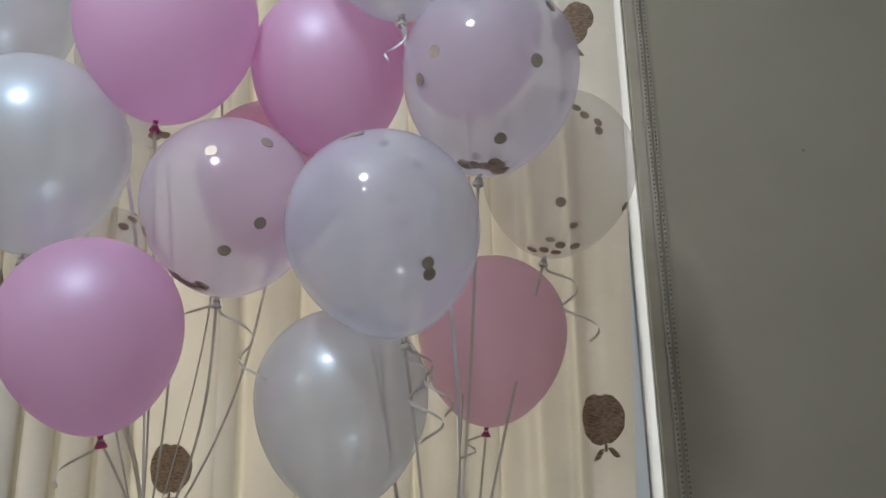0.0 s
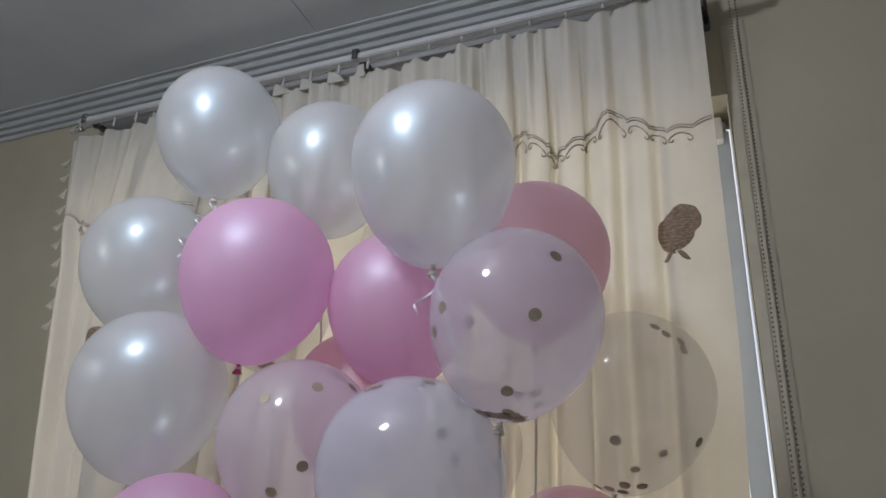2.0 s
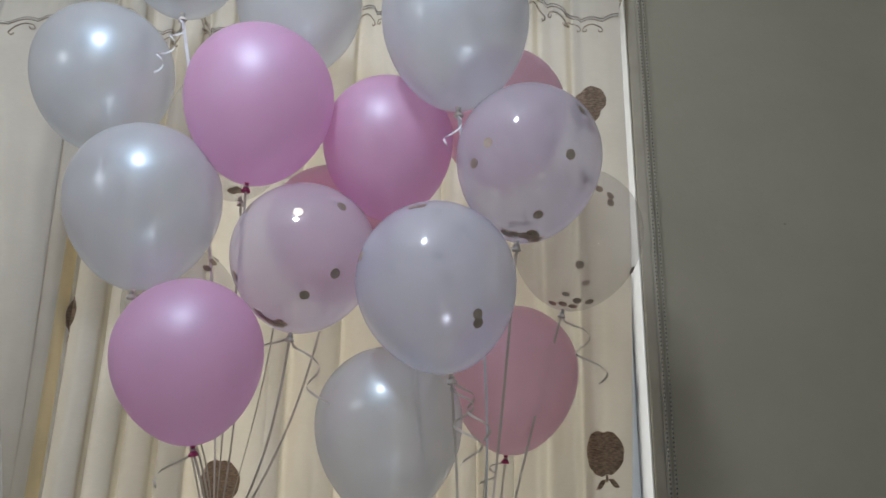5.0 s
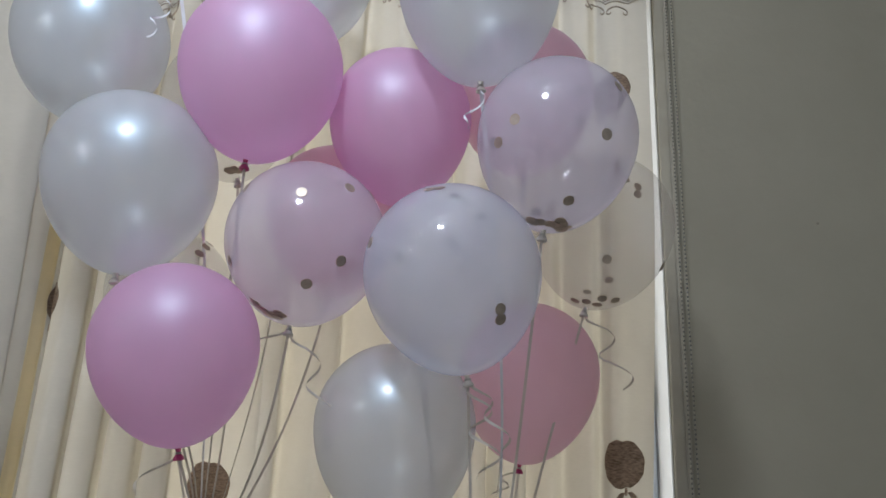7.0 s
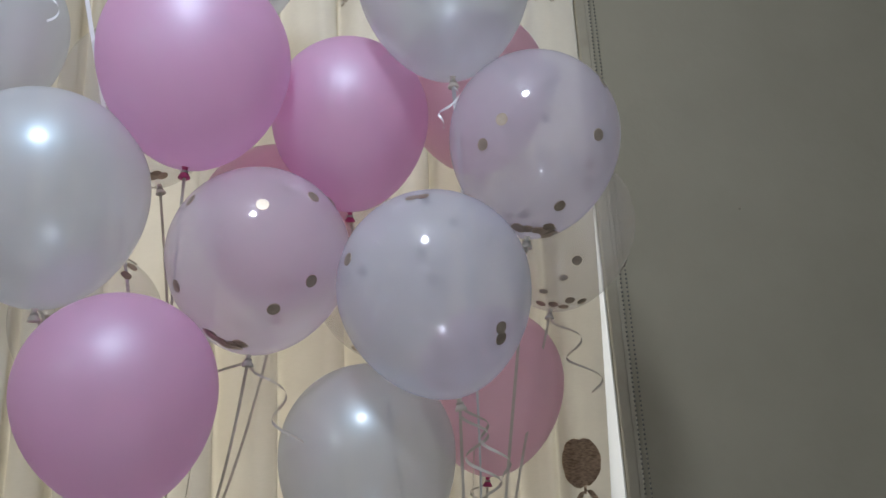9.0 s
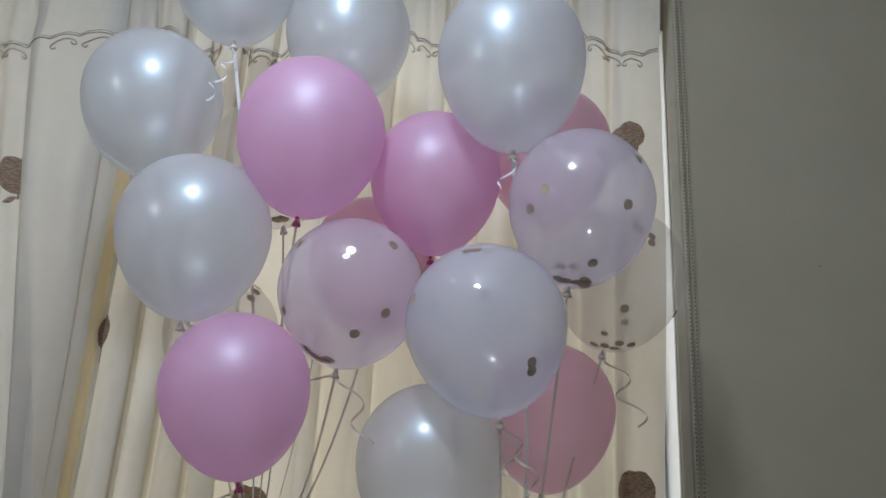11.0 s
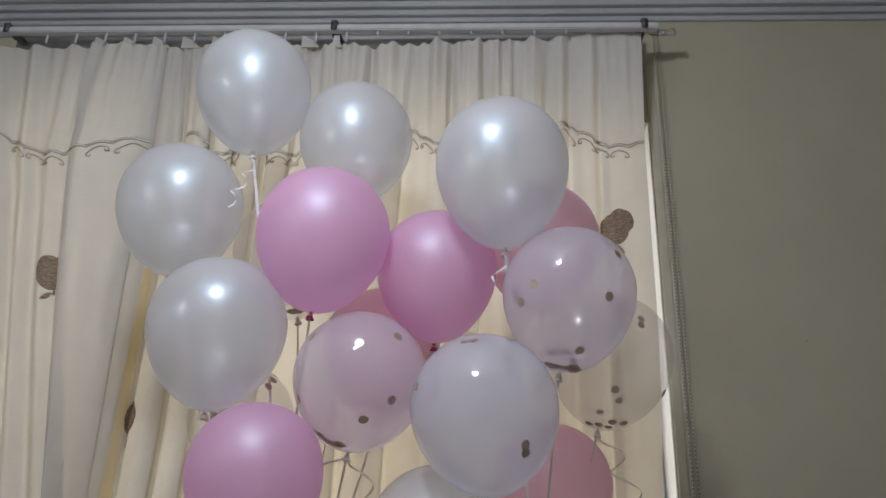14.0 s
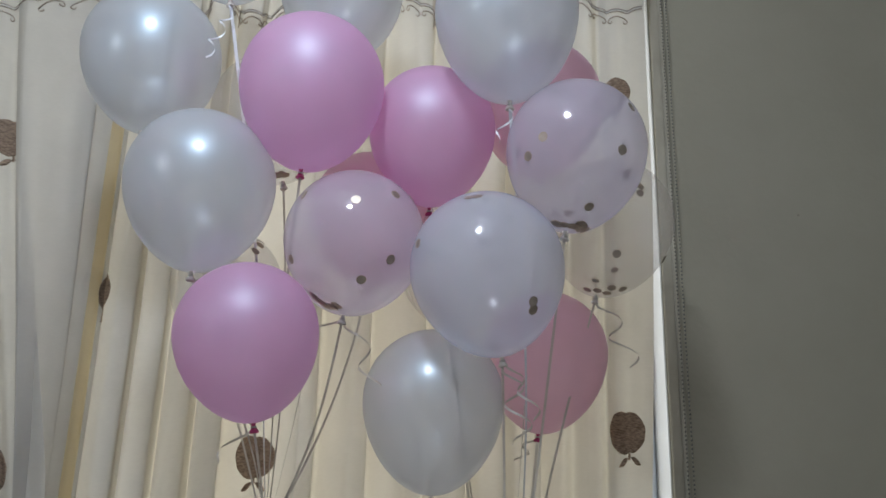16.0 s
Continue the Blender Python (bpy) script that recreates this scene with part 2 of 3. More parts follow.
def sweep(points, width, thick, facing=(0, -1, 0), twist=0.0, round_=False):
    """A ribbon or cord of rectangular or round section along points."""
    bm = bmesh.new()
    rings, n = [], len(points)
    pts = [Vector(p) for p in points]
    side = None
    for i, p in enumerate(pts):
        t = (pts[min(i + 1, n - 1)] - pts[max(i - 1, 0)]).normalized()
        f = Vector(facing[i]) if len(facing) == n else Vector(facing)
        s = t.cross(f)
        if s.length < 1e-4:
            s = side or t.orthogonal()
        s.normalize()
        side = s
        u = s.cross(t).normalized()
        a = twist * i / max(n - 1, 1)
        s, u = s * math.cos(a) + u * math.sin(a), u * math.cos(a) - s * math.sin(a)
        if thick < 0.0005:
            corners = [(1, 0), (-1, 0)]
        elif round_:
            corners = [(math.cos(k * math.pi / 3), math.sin(k * math.pi / 3)) for k in range(6)]
        else:
            corners = [(1, 1), (-1, 1), (-1, -1), (1, -1)]
        rings.append([bm.verts.new(p + s * (cx * width / 2) + u * (cy * thick / 2)) for cx, cy in corners])
    k = len(rings[0])
    for a, b in zip(rings, rings[1:]):
        for i in range(k if k > 2 else 1):
            bm.faces.new((a[i], a[(i + 1) % k], b[(i + 1) % k], b[i]))
    if k > 2:
        bm.faces.new(rings[0][::-1])
        bm.faces.new(rings[-1])
    bmesh.ops.recalc_face_normals(bm, faces=bm.faces[:])
    return bm


def empty(name, at, label, category, group=""):
    ob = new(name)
    ob.location = at
    ob.empty_display_size = 0.05
    return tagged(ob, label, category, group)


def structure(name, bm, mat, label):
    return tagged(part(name, bm, mat), label, "", "", "structure")


# ---- the room ----
WALL_Y, CEIL = 2.363, 3.135
OPEN_L, OPEN_R, OPEN_B, OPEN_T = -1.48, 0.528, 0.92, 2.650
X0, X1, Y0, DEEP = -3.4, 3.0, -2.6, 0.16


def joined(*boxes):
    bm = bmesh.new()
    for lo, hi in boxes:
        other = box(lo, hi)
        mesh = bpy.data.meshes.new("tmp")
        other.to_mesh(mesh)
        other.free()
        bm.from_mesh(mesh)
        bpy.data.meshes.remove(mesh)
    return bm


# the last box is an unseen pier, added to shade the curtain's left folds
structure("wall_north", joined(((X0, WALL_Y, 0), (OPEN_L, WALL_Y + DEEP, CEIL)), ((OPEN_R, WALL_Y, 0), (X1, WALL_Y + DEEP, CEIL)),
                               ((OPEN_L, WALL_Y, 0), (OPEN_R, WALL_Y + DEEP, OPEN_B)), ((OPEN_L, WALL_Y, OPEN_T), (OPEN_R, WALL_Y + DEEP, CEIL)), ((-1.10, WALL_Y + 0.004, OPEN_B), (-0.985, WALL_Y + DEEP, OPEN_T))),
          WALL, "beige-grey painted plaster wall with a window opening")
structure("wall_west", box((X0 - 0.15, Y0, 0), (X0, WALL_Y + DEEP, CEIL)), SHELL, "plain white painted plaster wall")
structure("wall_east", box((X1, Y0, 0), (X1 + 0.15, WALL_Y + DEEP, CEIL)), SHELL, "plain white painted plaster wall")
structure("wall_south", box((X0, Y0 - 0.15, 0), (X1, Y0, CEIL)), SHELL, "plain white painted plaster wall")
structure("floor", box((X0 - 0.15, Y0 - 0.15, -0.1), (X1 + 0.15, WALL_Y + DEEP, 0)), FLOOR, "pale tiled room floor")


def ceiling():
    bm = bmesh.new()
    seam = 0.002
    edges = [X0 - 0.15, -0.70, 1.35, X1 + 0.15]
    for a, b in zip(edges, edges[1:]):
        other = box((a + seam, Y0 - 0.15, CEIL), (b - seam, WALL_Y + DEEP, CEIL + 0.02))
        mesh = bpy.data.meshes.new("tmp")
        other.to_mesh(mesh)
        other.free()
        bm.from_mesh(mesh)
        bpy.data.meshes.remove(mesh)
    other = box((X0 - 0.15, Y0 - 0.15, CEIL + 0.02), (X1 + 0.15, WALL_Y + DEEP, CEIL + 0.1))
    mesh = bpy.data.meshes.new("tmp")
    other.to_mesh(mesh)
    other.free()
    bm.from_mesh(mesh)
    bpy.data.meshes.remove(mesh)
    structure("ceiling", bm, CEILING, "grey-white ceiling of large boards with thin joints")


ceiling()


def cornice():
    """Stepped plaster moulding along the window wall."""
    out = [(0.0, 3.040), (0.010, 3.040), (0.013, 3.044), (0.013, 3.055), (0.006, 3.056), (0.006, 3.060), (0.022, 3.061), (0.026, 3.066), (0.026, 3.078), (0.017, 3.079),
           (0.017, 3.084), (0.036, 3.085), (0.041, 3.091), (0.041, 3.103), (0.030, 3.104), (0.030, 3.109), (0.052, 3.110), (0.058, 3.115), (0.058, 3.125), (0.050, 3.126),
           (0.050, 3.129), (0.068, 3.130), (0.070, 3.1345), (0.0, 3.1345)]
    bm = bmesh.new()
    ends = [[bm.verts.new((x, WALL_Y - 0.001 - d, z)) for d, z in out] for x in (X0, X1)]
    n = len(out)
    for i in range(n):
        bm.faces.new((ends[0][i], ends[0][(i + 1) % n], ends[1][(i + 1) % n], ends[1][i]))
    bm.faces.new(ends[0]), bm.faces.new(ends[1][::-1])
    bmesh.ops.recalc_face_normals(bm, faces=bm.faces[:])
    structure("cornice_trim", bm, CORNICE, "grey-white stepped plaster cornice under the ceiling")


cornice()


def window():
    w = tagged(new("window_1"), "aluminium sliding window behind the curtain, daylight outside", "window", "", "structure")
    y = WALL_Y + 0.115
    part("reveal", box((OPEN_R - 0.004, WALL_Y + 0.002, OPEN_B), (OPEN_R - 0.001, WALL_Y + DEEP, OPEN_T)), REVEAL, w, "white painted window reveal")
    part("reveal", box((OPEN_L + 0.001, WALL_Y + 0.004, OPEN_B), (OPEN_L + 0.012, WALL_Y + DEEP, OPEN_T)), REVEAL, w, "white painted window reveal")
    part("sill", box((OPEN_L + 0.013, WALL_Y + 0.004, OPEN_B + 0.001), (OPEN_R - 0.013, WALL_Y + DEEP, OPEN_B + 0.02), 0.003), REVEAL, w)
    for a, b in ((OPEN_R - 0.052, OPEN_R - 0.008), (-0.97, -0.93), (-1.145, -1.105), (OPEN_L + 0.014, OPEN_L + 0.05)):
        part("stile", box((a, y, OPEN_B + 0.022), (b, y + 0.035, OPEN_T - 0.03), 0.003), ALUMINIUM, w, "blue-grey aluminium window stile")
    part("stile_cap", box((OPEN_R - 0.050, y - 0.03, OPEN_T - 0.075), (OPEN_R - 0.022, y - 0.001, OPEN_T - 0.005), 0.003), REVEAL, w)
    part("rail", box((OPEN_L + 0.014, y, OPEN_T - 0.029), (OPEN_R - 0.014, y + 0.04, OPEN_T - 0.002), 0.002), ALUMINIUM, w)
    part("latch", box((OPEN_R - 0.042, y - 0.014, 1.50), (OPEN_R - 0.030, y - 0.001, 1.555), 0.003), DARKMETAL, w, "small dark latch")
    for a, b in ((OPEN_L + 0.052, -1.1455), (-0.9295, OPEN_R - 0.0525)):
        pane = part("pane", box((a, y + 0.014, OPEN_B + 0.024), (b, y + 0.019, OPEN_T - 0.031)), GLASS, w)
        pane.visible_shadow = False


window()

# moulded trim on the wall along the opening
tr = tagged(new("window_trim"), "beige moulded trim beside the window opening", "trim", "", "structure")
for a, b, d in ((OPEN_R + 0.001, OPEN_R + 0.026, 0.009), (OPEN_R + 0.0263, OPEN_R + 0.042, 0.007)):
    part("moulding", box((a, WALL_Y - d, 0.9), (b, WALL_Y - 0.0005, 2.86), 0.002), TRIM, tr)


# ---- curtain rail ----
PLEAT0 = -1.237
def curtain_rail():
    y, z, a, b = 2.184, 2.876, -1.545, 0.505
    r = empty("curtain_rail", (a, y, z), "white double curtain rail with dark brackets and crystal finials", "curtain rail")
    inv = Matrix.Translation((-a, -y, -z))

    def add(name, bm, mat, label=""):
        bm.transform(inv)
        return part(name, bm, mat, r, label, True)
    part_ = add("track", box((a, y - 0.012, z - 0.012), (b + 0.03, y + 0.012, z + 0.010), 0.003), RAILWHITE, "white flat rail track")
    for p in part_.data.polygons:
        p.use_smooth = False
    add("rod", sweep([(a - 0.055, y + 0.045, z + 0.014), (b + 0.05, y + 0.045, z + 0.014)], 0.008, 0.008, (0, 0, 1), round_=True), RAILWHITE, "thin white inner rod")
    for x in (a + 0.03, -0.455, b - 0.012):
        br = bmesh.new()
        for lo, hi in (((x - 0.011, y - 0.02, z + 0.004), (x + 0.011, WALL_Y - 0.001, z + 0.02)), ((x - 0.010, y - 0.019, z - 0.016), (x + 0.010, y - 0.0125, z + 0.018)),
                       ((x - 0.018, y + 0.036, z + 0.004), (x - 0.004, y + 0.054, z + 0.022)), ((x - 0.013, WALL_Y - 0.006, z - 0.02), (x + 0.013, WALL_Y - 0.0008, z + 0.035))):
            o = box(lo, hi, 0.003)
            mesh = bpy.data.meshes.new("tmp")
            o.to_mesh(mesh)
            o.free()
            br.from_mesh(mesh)
            bpy.data.meshes.remove(mesh)
        add("bracket", br, DARKMETAL, "dark metal bracket")
    for x, s in ((a - 0.055, -1), (b + 0.05, 1)):
        f = lathe([(0, 0), (0.010, 0.002), (0.010, 0.012), (0.007, 0.016), (0.012, 0.022), (0.015, 0.030), (0.013, 0.040), (0.006, 0.046), (0, 0.047)], 10)
        f.transform(pose(x, y + 0.045, z + 0.014, 0, 90 * s, 0))
        add("finial", f, CRYSTAL, "clear crystal finial")
        collar = lathe([(0.005, -0.012), (0.011, -0.010), (0.011, -0.003), (0.007, 0.0), (0.0105, 0.003), (0.0105, 0.009), (0.005, 0.011)], 14)
        collar.transform(pose(x, y + 0.045, z + 0.014, 0, 90 * s, 0))
        add("finial_collar", collar, CHROME, "chrome collar of the finial")
    # added bar whose dark colour stands for the shaded gap above the curtain
    add("rear_track", box((a, 2.262, z + 0.001), (b - 0.01, 2.290, z + 0.066), 0.002), SHADEDTRACK, "rear track, painted dark grey for the shade behind the rail")
    x = PLEAT0 - 0.144
    while x < b - 0.16:
        bm = box((x - 0.0035, y - 0.004, z - (0.048 if x < -0.35 else 0.027)), (x + 0.0035, y + 0.002, z - 0.0125), 0.001)
        add("hook", bm, RAILWHITE)
        x += 0.0965


curtain_rail()

# ---- curtain ----
TOP, HEM = 2.834, 0.06
# the left width runs to point 7, the main width starts at point 10
PLAN = [(-1.36, .012), (-1.325, -.012), (-1.29, .012), (-1.255, -.012), (-1.22, .010), (-1.185, -.008), (-1.15, .004), (-1.115, .0), (-1.115, .0), (-1.178, -.036),
        (-1.178, -.036), (-1.155, -.048), (-1.11, -.052), (-1.05, -.045), (-.985, -.030), (-1.005, -.014), (-.965, .0), (-.935, .03), (-.925, .045), (-.905, .0)]
for c, a, over in ((-.855, .034, .010), (-.775, .03, .016), (-.69, .036, .008), (-.605, .034, .018), (-.385, .034, .020), (-.26, .030, .010), (-.125, .034, .016),
                   (-.02, .030, .010), (.075, .028, .014), (.16, .022, .004)):
    # a fold: rounded front, tucked back side
    PLAN += [(c - .030, -a * 0.6), (c, -a), (c + .030, -a * 0.5), (c + .030 - over * 0.5, a * 0.4), (c + .036 - over * 0.2, a)]
PLAN += [(.245, -.012), (.272, .020), (.305, -.006), (.335, -.014), (.358, .012), (.385, -.010), (.43, -.006), (.490, .006)]


def plan(s):
    """Catmull-Rom through the fold line; s runs 0..1."""
    q = s * (len(PLAN) - 1)
    i = min(int(q), len(PLAN) - 2)
    w = q - i
    p = [PLAN[max(0, min(len(PLAN) - 1, i + k))] for k in (-1, 0, 1, 2)]
    return [0.5 * (2 * p[1][c] + (p[2][c] - p[0][c]) * w + (2 * p[0][c] - 5 * p[1][c] + 4 * p[2][c] - p[3][c]) * w * w
                   + (3 * p[1][c] - p[0][c] - 3 * p[2][c] + p[3][c]) * w ** 3) for c in (0, 1)]


def loose(s):
    """The fold line with its tucks drawn out, as at the heading tape."""
    return sum(plan(min(1, max(0, s + o)))[0] for o in (-.032, -.022, -.011, 0, .011, .022, .032)) / 7


def cloth(s, z, lift=0.0):
    x, d = plan(s)
    drop = (TOP - z) / (TOP - 1.2)
    if s < 8.5 / (len(PLAN) - 1):
        # the left width hangs nearer and narrows towards its foot
        u = min(1, s * (len(PLAN) - 1) / 7)
        lo = np.interp(-z, (-2.83, -2.3, -1.64, -1.2, 0), (-1.60, -1.405, -1.268, -1.18, -1.05))
        hi = np.interp(-z, (-2.83, -2.4, -1.97, -1.55, -1.25, 0), (-1.20, -1.17, -1.10, -1.00, -0.93, -0.75))
        y0 = 2.212 - 0.05 * min(1, max(0, drop) / 0.25)
        top = max(0, 1 - drop / 0.30)
        return Vector((lo + (hi - lo) * u, y0 + d * (1.2 - 0.4 * top) + top * 0.006 * math.sin(u * 40) + 0.008 * noise.noise((u * 5, z * 1.6, 3)) - lift, z))
    bulge = min(1, max(0, (-0.95 - x) / 0.2)) * min(1, max(0, drop) / 0.25)
    k = 0.25 + 0.75 * min(1, max(0, drop) / 0.35) ** 0.8
    free = min(1, max(0, (s - 20 / (len(PLAN) - 1)) / 0.05)) * min(1, max(0, (0.98 - s) / 0.04))
    if k < 1 and free > 0:
        x += (loose(s) - x) * (1 - k) * free
    gather = max(0, 1 - drop / 0.30) ** 1.5 * (1 - 0.6 * min(1, max(0, (x - 0.1) / 0.15)))
    d = d * k + gather * (0.007 * math.sin(x * 88 + 2.5 * math.sin(x * 9)) + 0.005 * math.sin(x * 171 + 3 * math.sin(x * 13)) + 0.010 * noise.noise((x * 22, z * 2, 1)))
    d += 0.008 * noise.noise((x * 9, z * 1.6, 3)) * min(1, drop * 2) + 0.004 * noise.noise((x * 24, z * 2.5, 6))
    pull = max(0, (-0.95 - x) / 0.258)
    x = x + 0.323 * max(-0.2, min(0.75, drop - 0.3)) * min(2.0 if drop > 0.3 else 1.0, pull) + 0.010 * noise.noise((x * 3, z * 1.1, 8)) * min(1, drop) * min(1, max(0, (0.5 - x) * 4)) - 0.10 * max(0, x - 0.3) / 0.2 * max(0, drop - 0.5) ** 1.3
    y0 = 2.212 + 0.058 * min(1, max(0, drop) / 0.2)
    return Vector((x, y0 + d - 0.09 * bulge - lift, z))


def front(s, z, lift):
    p = cloth(s, z)
    t, u = cloth(s + 0.0008, z) - cloth(s - 0.0008, z), Vector((0, 0, 1))
    n = t.cross(u).normalized()
    return p + n * lift


def s_at(x0, lo=0.0, hi=1.0):
    best = min((abs(plan(lo + (hi - lo) * i / 2000)[0] - x0), lo + (hi - lo) * i / 2000) for i in range(2001))
    return best[1]


ARC = [0.0]
for i in range(1, 2001):
    a, b = plan((i - 1) / 2000), plan(i / 2000)
    ARC.append(ARC[-1] + math.hypot(b[0] - a[0], b[1] - a[1]))


def s_along(s, metres):
    """The fold parameter that lies some metres of cloth further on."""
    want = float(np.interp(s * 2000, range(2001), ARC)) + metres
    return float(np.interp(want, ARC, range(2001))) / 2000


def curtain():
    cur = empty("curtain", (-0.55, 2.25, HEM), "cream linen curtain with brown apple patches and scalloped embroidery", "curtain")
    inv = Matrix.Translation((0.55, -2.25, -HEM))
    bm = bmesh.new()
    cols, zs = 900, []
    z = TOP
    while z > HEM:
        zs.append(z)
        z -= 0.012 if z > 2.5 else 0.035
    zs.append(HEM)
    grid = [[bm.verts.new(cloth(i / cols, zz + (0.004 * math.sin(plan(i / cols)[0] * 95) + 0.020 * min(1, max(0, (plan(i / cols)[0] - 0.18) / 0.12)) + 0.020 * min(1, max(0, (plan(i / cols)[0] + 0.35) / 0.5)) if r == 0 else 0))) for i in range(cols + 1)] for r, zz in enumerate(zs)]
    for r in range(len(zs) - 1):
        for i in range(cols):
            if 7.02 < i / cols * (len(PLAN) - 1) < 10.0 or 7.02 < (i + 1) / cols * (len(PLAN) - 1) < 10.0:
                continue
            bm.faces.new((grid[r][i], grid[r + 1][i], grid[r + 1][i + 1], grid[r][i + 1]))
    bmesh.ops.delete(bm, geom=[v for v in bm.verts if not v.link_faces], context="VERTS")
    bm.transform(inv)
    part("cloth", bm, CLOTH, cur, "", True)
    # header gathers: small upright pleats to the rail
    x = PLEAT0
    while x < -0.38:
        hb = bmesh.new()
        wide = 0.056 if x < -0.5 else 0.030
        wide *= random.uniform(0.9, 1.1)
        tip = x + random.uniform(0.0, 0.005)
        flat = 0.004 if x < -0.5 else 0.018
        pts = [(x, 2.204, TOP - 0.012), (x + wide, 2.204, TOP - 0.012), (x + wide * 0.75, 2.203, TOP + 0.010), (tip + flat, 2.200, 2.8635), (tip, 2.200, 2.8635)]
        lo = [hb.verts.new(p) for p in pts]
        hi = [hb.verts.new((p[0], p[1] + 0.003, p[2])) for p in pts]
        hb.faces.new(lo), hb.faces.new(hi[::-1])
        for i in range(5):
            hb.faces.new((lo[i], hi[i], hi[(i + 1) % 5], lo[(i + 1) % 5]))
        bmesh.ops.recalc_face_normals(hb, faces=hb.faces[:])
        hb.transform(inv)
        part("pleat", hb, CLOTH, cur)
        x += 0.0965

    def patch(s0, z0, outline, lift=0.0025):
        """A flat embroidered patch laid on the cloth: rings shrunk towards its middle."""
        b = bmesh.new()
        n = len(outline)
        mx, mz = sum(p[0] for p in outline) / n, sum(p[1] for p in outline) / n
        rings = []
        for k, lf in ((1.0, 0.0006), (0.97, lift), (0.7, lift), (0.4, lift), (0.12, lift)):
            rings.append([b.verts.new(front(s_along(s0, mx + (px - mx) * k), z0 + mz + (pz - mz) * k, lf)) for px, pz in outline])
        for p, q in zip(rings, rings[1:]):
            for i in range(n):
                b.faces.new((p[i], p[(i + 1) % n], q[(i + 1) % n], q[i]))
        b.faces.new(rings[-1])
        bmesh.ops.recalc_face_normals(b, faces=b.faces[:])
        b.transform(inv)
        return b

    def apple(s0, z0, size=1.0, turn=0.0, lobes=False):
        c, sn = math.cos(turn), math.sin(turn)

        def spin(pts):
            return [((x * c - z * sn) * size, (x * sn + z * c) * size) for x, z in pts]
        body = []
        for i in range(48):
            a = 2 * math.pi * i / 48
            if lobes:
                # two overlapping rounds with a notch between them
                reach = []
                for cx, cz, cr in ((-0.007, -0.009, 0.047), (0.018, 0.020, 0.036)):
                    b_ = cx * math.cos(a) + cz * math.sin(a)
                    reach.append(b_ + math.sqrt(max(1e-6, b_ * b_ - cx * cx - cz * cz + cr * cr)))
                r = max(reach)
            else:
                r = 0.052 * (1 - 0.13 * math.exp(-((a - math.pi * 0.5) / 0.22) ** 2) + 0.035 * math.cos(2 * a + 0.3) + 0.03 * math.cos(3 * a) - 0.08 * math.exp(-((a - math.pi * 1.5) / 0.25) ** 2))
            r *= 1 + 0.012 * math.sin(9 * a) + 0.010 * math.sin(14 * a + 1)
            body.append((r * math.cos(a), r * math.sin(a) * 1.04))
        ap = part("apple_patch", patch(s0, z0, spin(body)), THREAD, cur, "brown embroidered apple patch")
        for sx in (1, -1):
            leaf = [(sx * (0.004 + 0.030 * k / 6), -0.058 - 0.020 * k / 6 + w * 0.008 * math.sin(math.pi * k / 6)) for w, ks in ((1, range(7)), (-1, range(5, 0, -1))) for k in ks]
            part("leaf", patch(s0, z0, spin(leaf[::sx])), THREAD, cur)
        stem = [(-0.003, -0.048), (0.003, -0.048), (0.002, -0.064), (-0.004, -0.064)]
        part("stem", patch(s0, z0, spin(stem)), THREAD, cur)
        return ap
    back, tuck = 7 / (len(PLAN) - 1), 19 / (len(PLAN) - 1)
    apple(s_at(-1.150, 0.0, back), 2.045, 1.0)
    apple(s_at(0.386), 2.245, 1.0, -0.1, True)
    apple(s_at(0.412), 1.365, 1.0, 0.1)
    apple(s_at(-0.495), 1.285, 1.0, 0.05)
    apple(s_at(-1.24, 0.0, back), 1.245, 1.0)
    apple(s_along(s_at(-0.925, tuck - 0.03, tuck), 0.024), 1.680, 0.95)
    apple(s_at(0.412), 0.50, 1.0), apple(s_at(-0.495), 0.45, 1.0)

    # added strip on the main width; its honey colour paints daylight through a fold
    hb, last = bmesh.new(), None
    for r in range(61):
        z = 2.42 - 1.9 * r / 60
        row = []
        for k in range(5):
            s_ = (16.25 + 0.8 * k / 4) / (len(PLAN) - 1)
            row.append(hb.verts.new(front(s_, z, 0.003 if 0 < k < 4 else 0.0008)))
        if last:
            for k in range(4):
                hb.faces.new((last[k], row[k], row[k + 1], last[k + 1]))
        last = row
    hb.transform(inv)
    part("daylit_strip", hb, DAYLITCLOTH, cur, "honey-coloured strip painted for daylight through a curtain fold", True)

    # tassel fringe down the outer edge
    z = TOP - 0.10
    while z > 2.12:
        b = lathe([(0, 0.016), (0.003, 0.014), (0.004, 0.008), (0.003, 0.004), (0.008, -0.012), (0.010, -0.020), (0, -0.018)], 8)
        p = cloth(0.0, z)
        b.transform(inv @ Matrix.Translation(p + Vector((-0.010, -0.004, 0))) @ pose(0, 0, 0, 0, random.uniform(10, 60), 0))
        part("tassel", b, CLOTH, cur, "", True)
        z -= 0.068
    # scalloped double line with small scrolls
    length = ARC[-1]
    mid = float(np.interp(s_at(0.258) * 2000, range(2001), ARC))

    # one repeat: a tall arch, then five low ones that sink and rise again: width, height of the left and right foot, rise
    arches = ((0.112, .050, .050, .032), (0.056, .050, .020, .010), (0.058, .020, .003, .008), (0.060, .0, .0, .009), (0.058, .003, .020, .008), (0.056, .020, .050, .010))
    period = sum(a[0] for a in arches)
    split = ARC[int(2000 * 7 / (len(PLAN) - 1))], ARC[int(2000 * 10 / (len(PLAN) - 1)) + 1]

    def stitch(m, h, lift=0.002):
        s = float(np.interp(m, ARC, range(2001))) / 2000
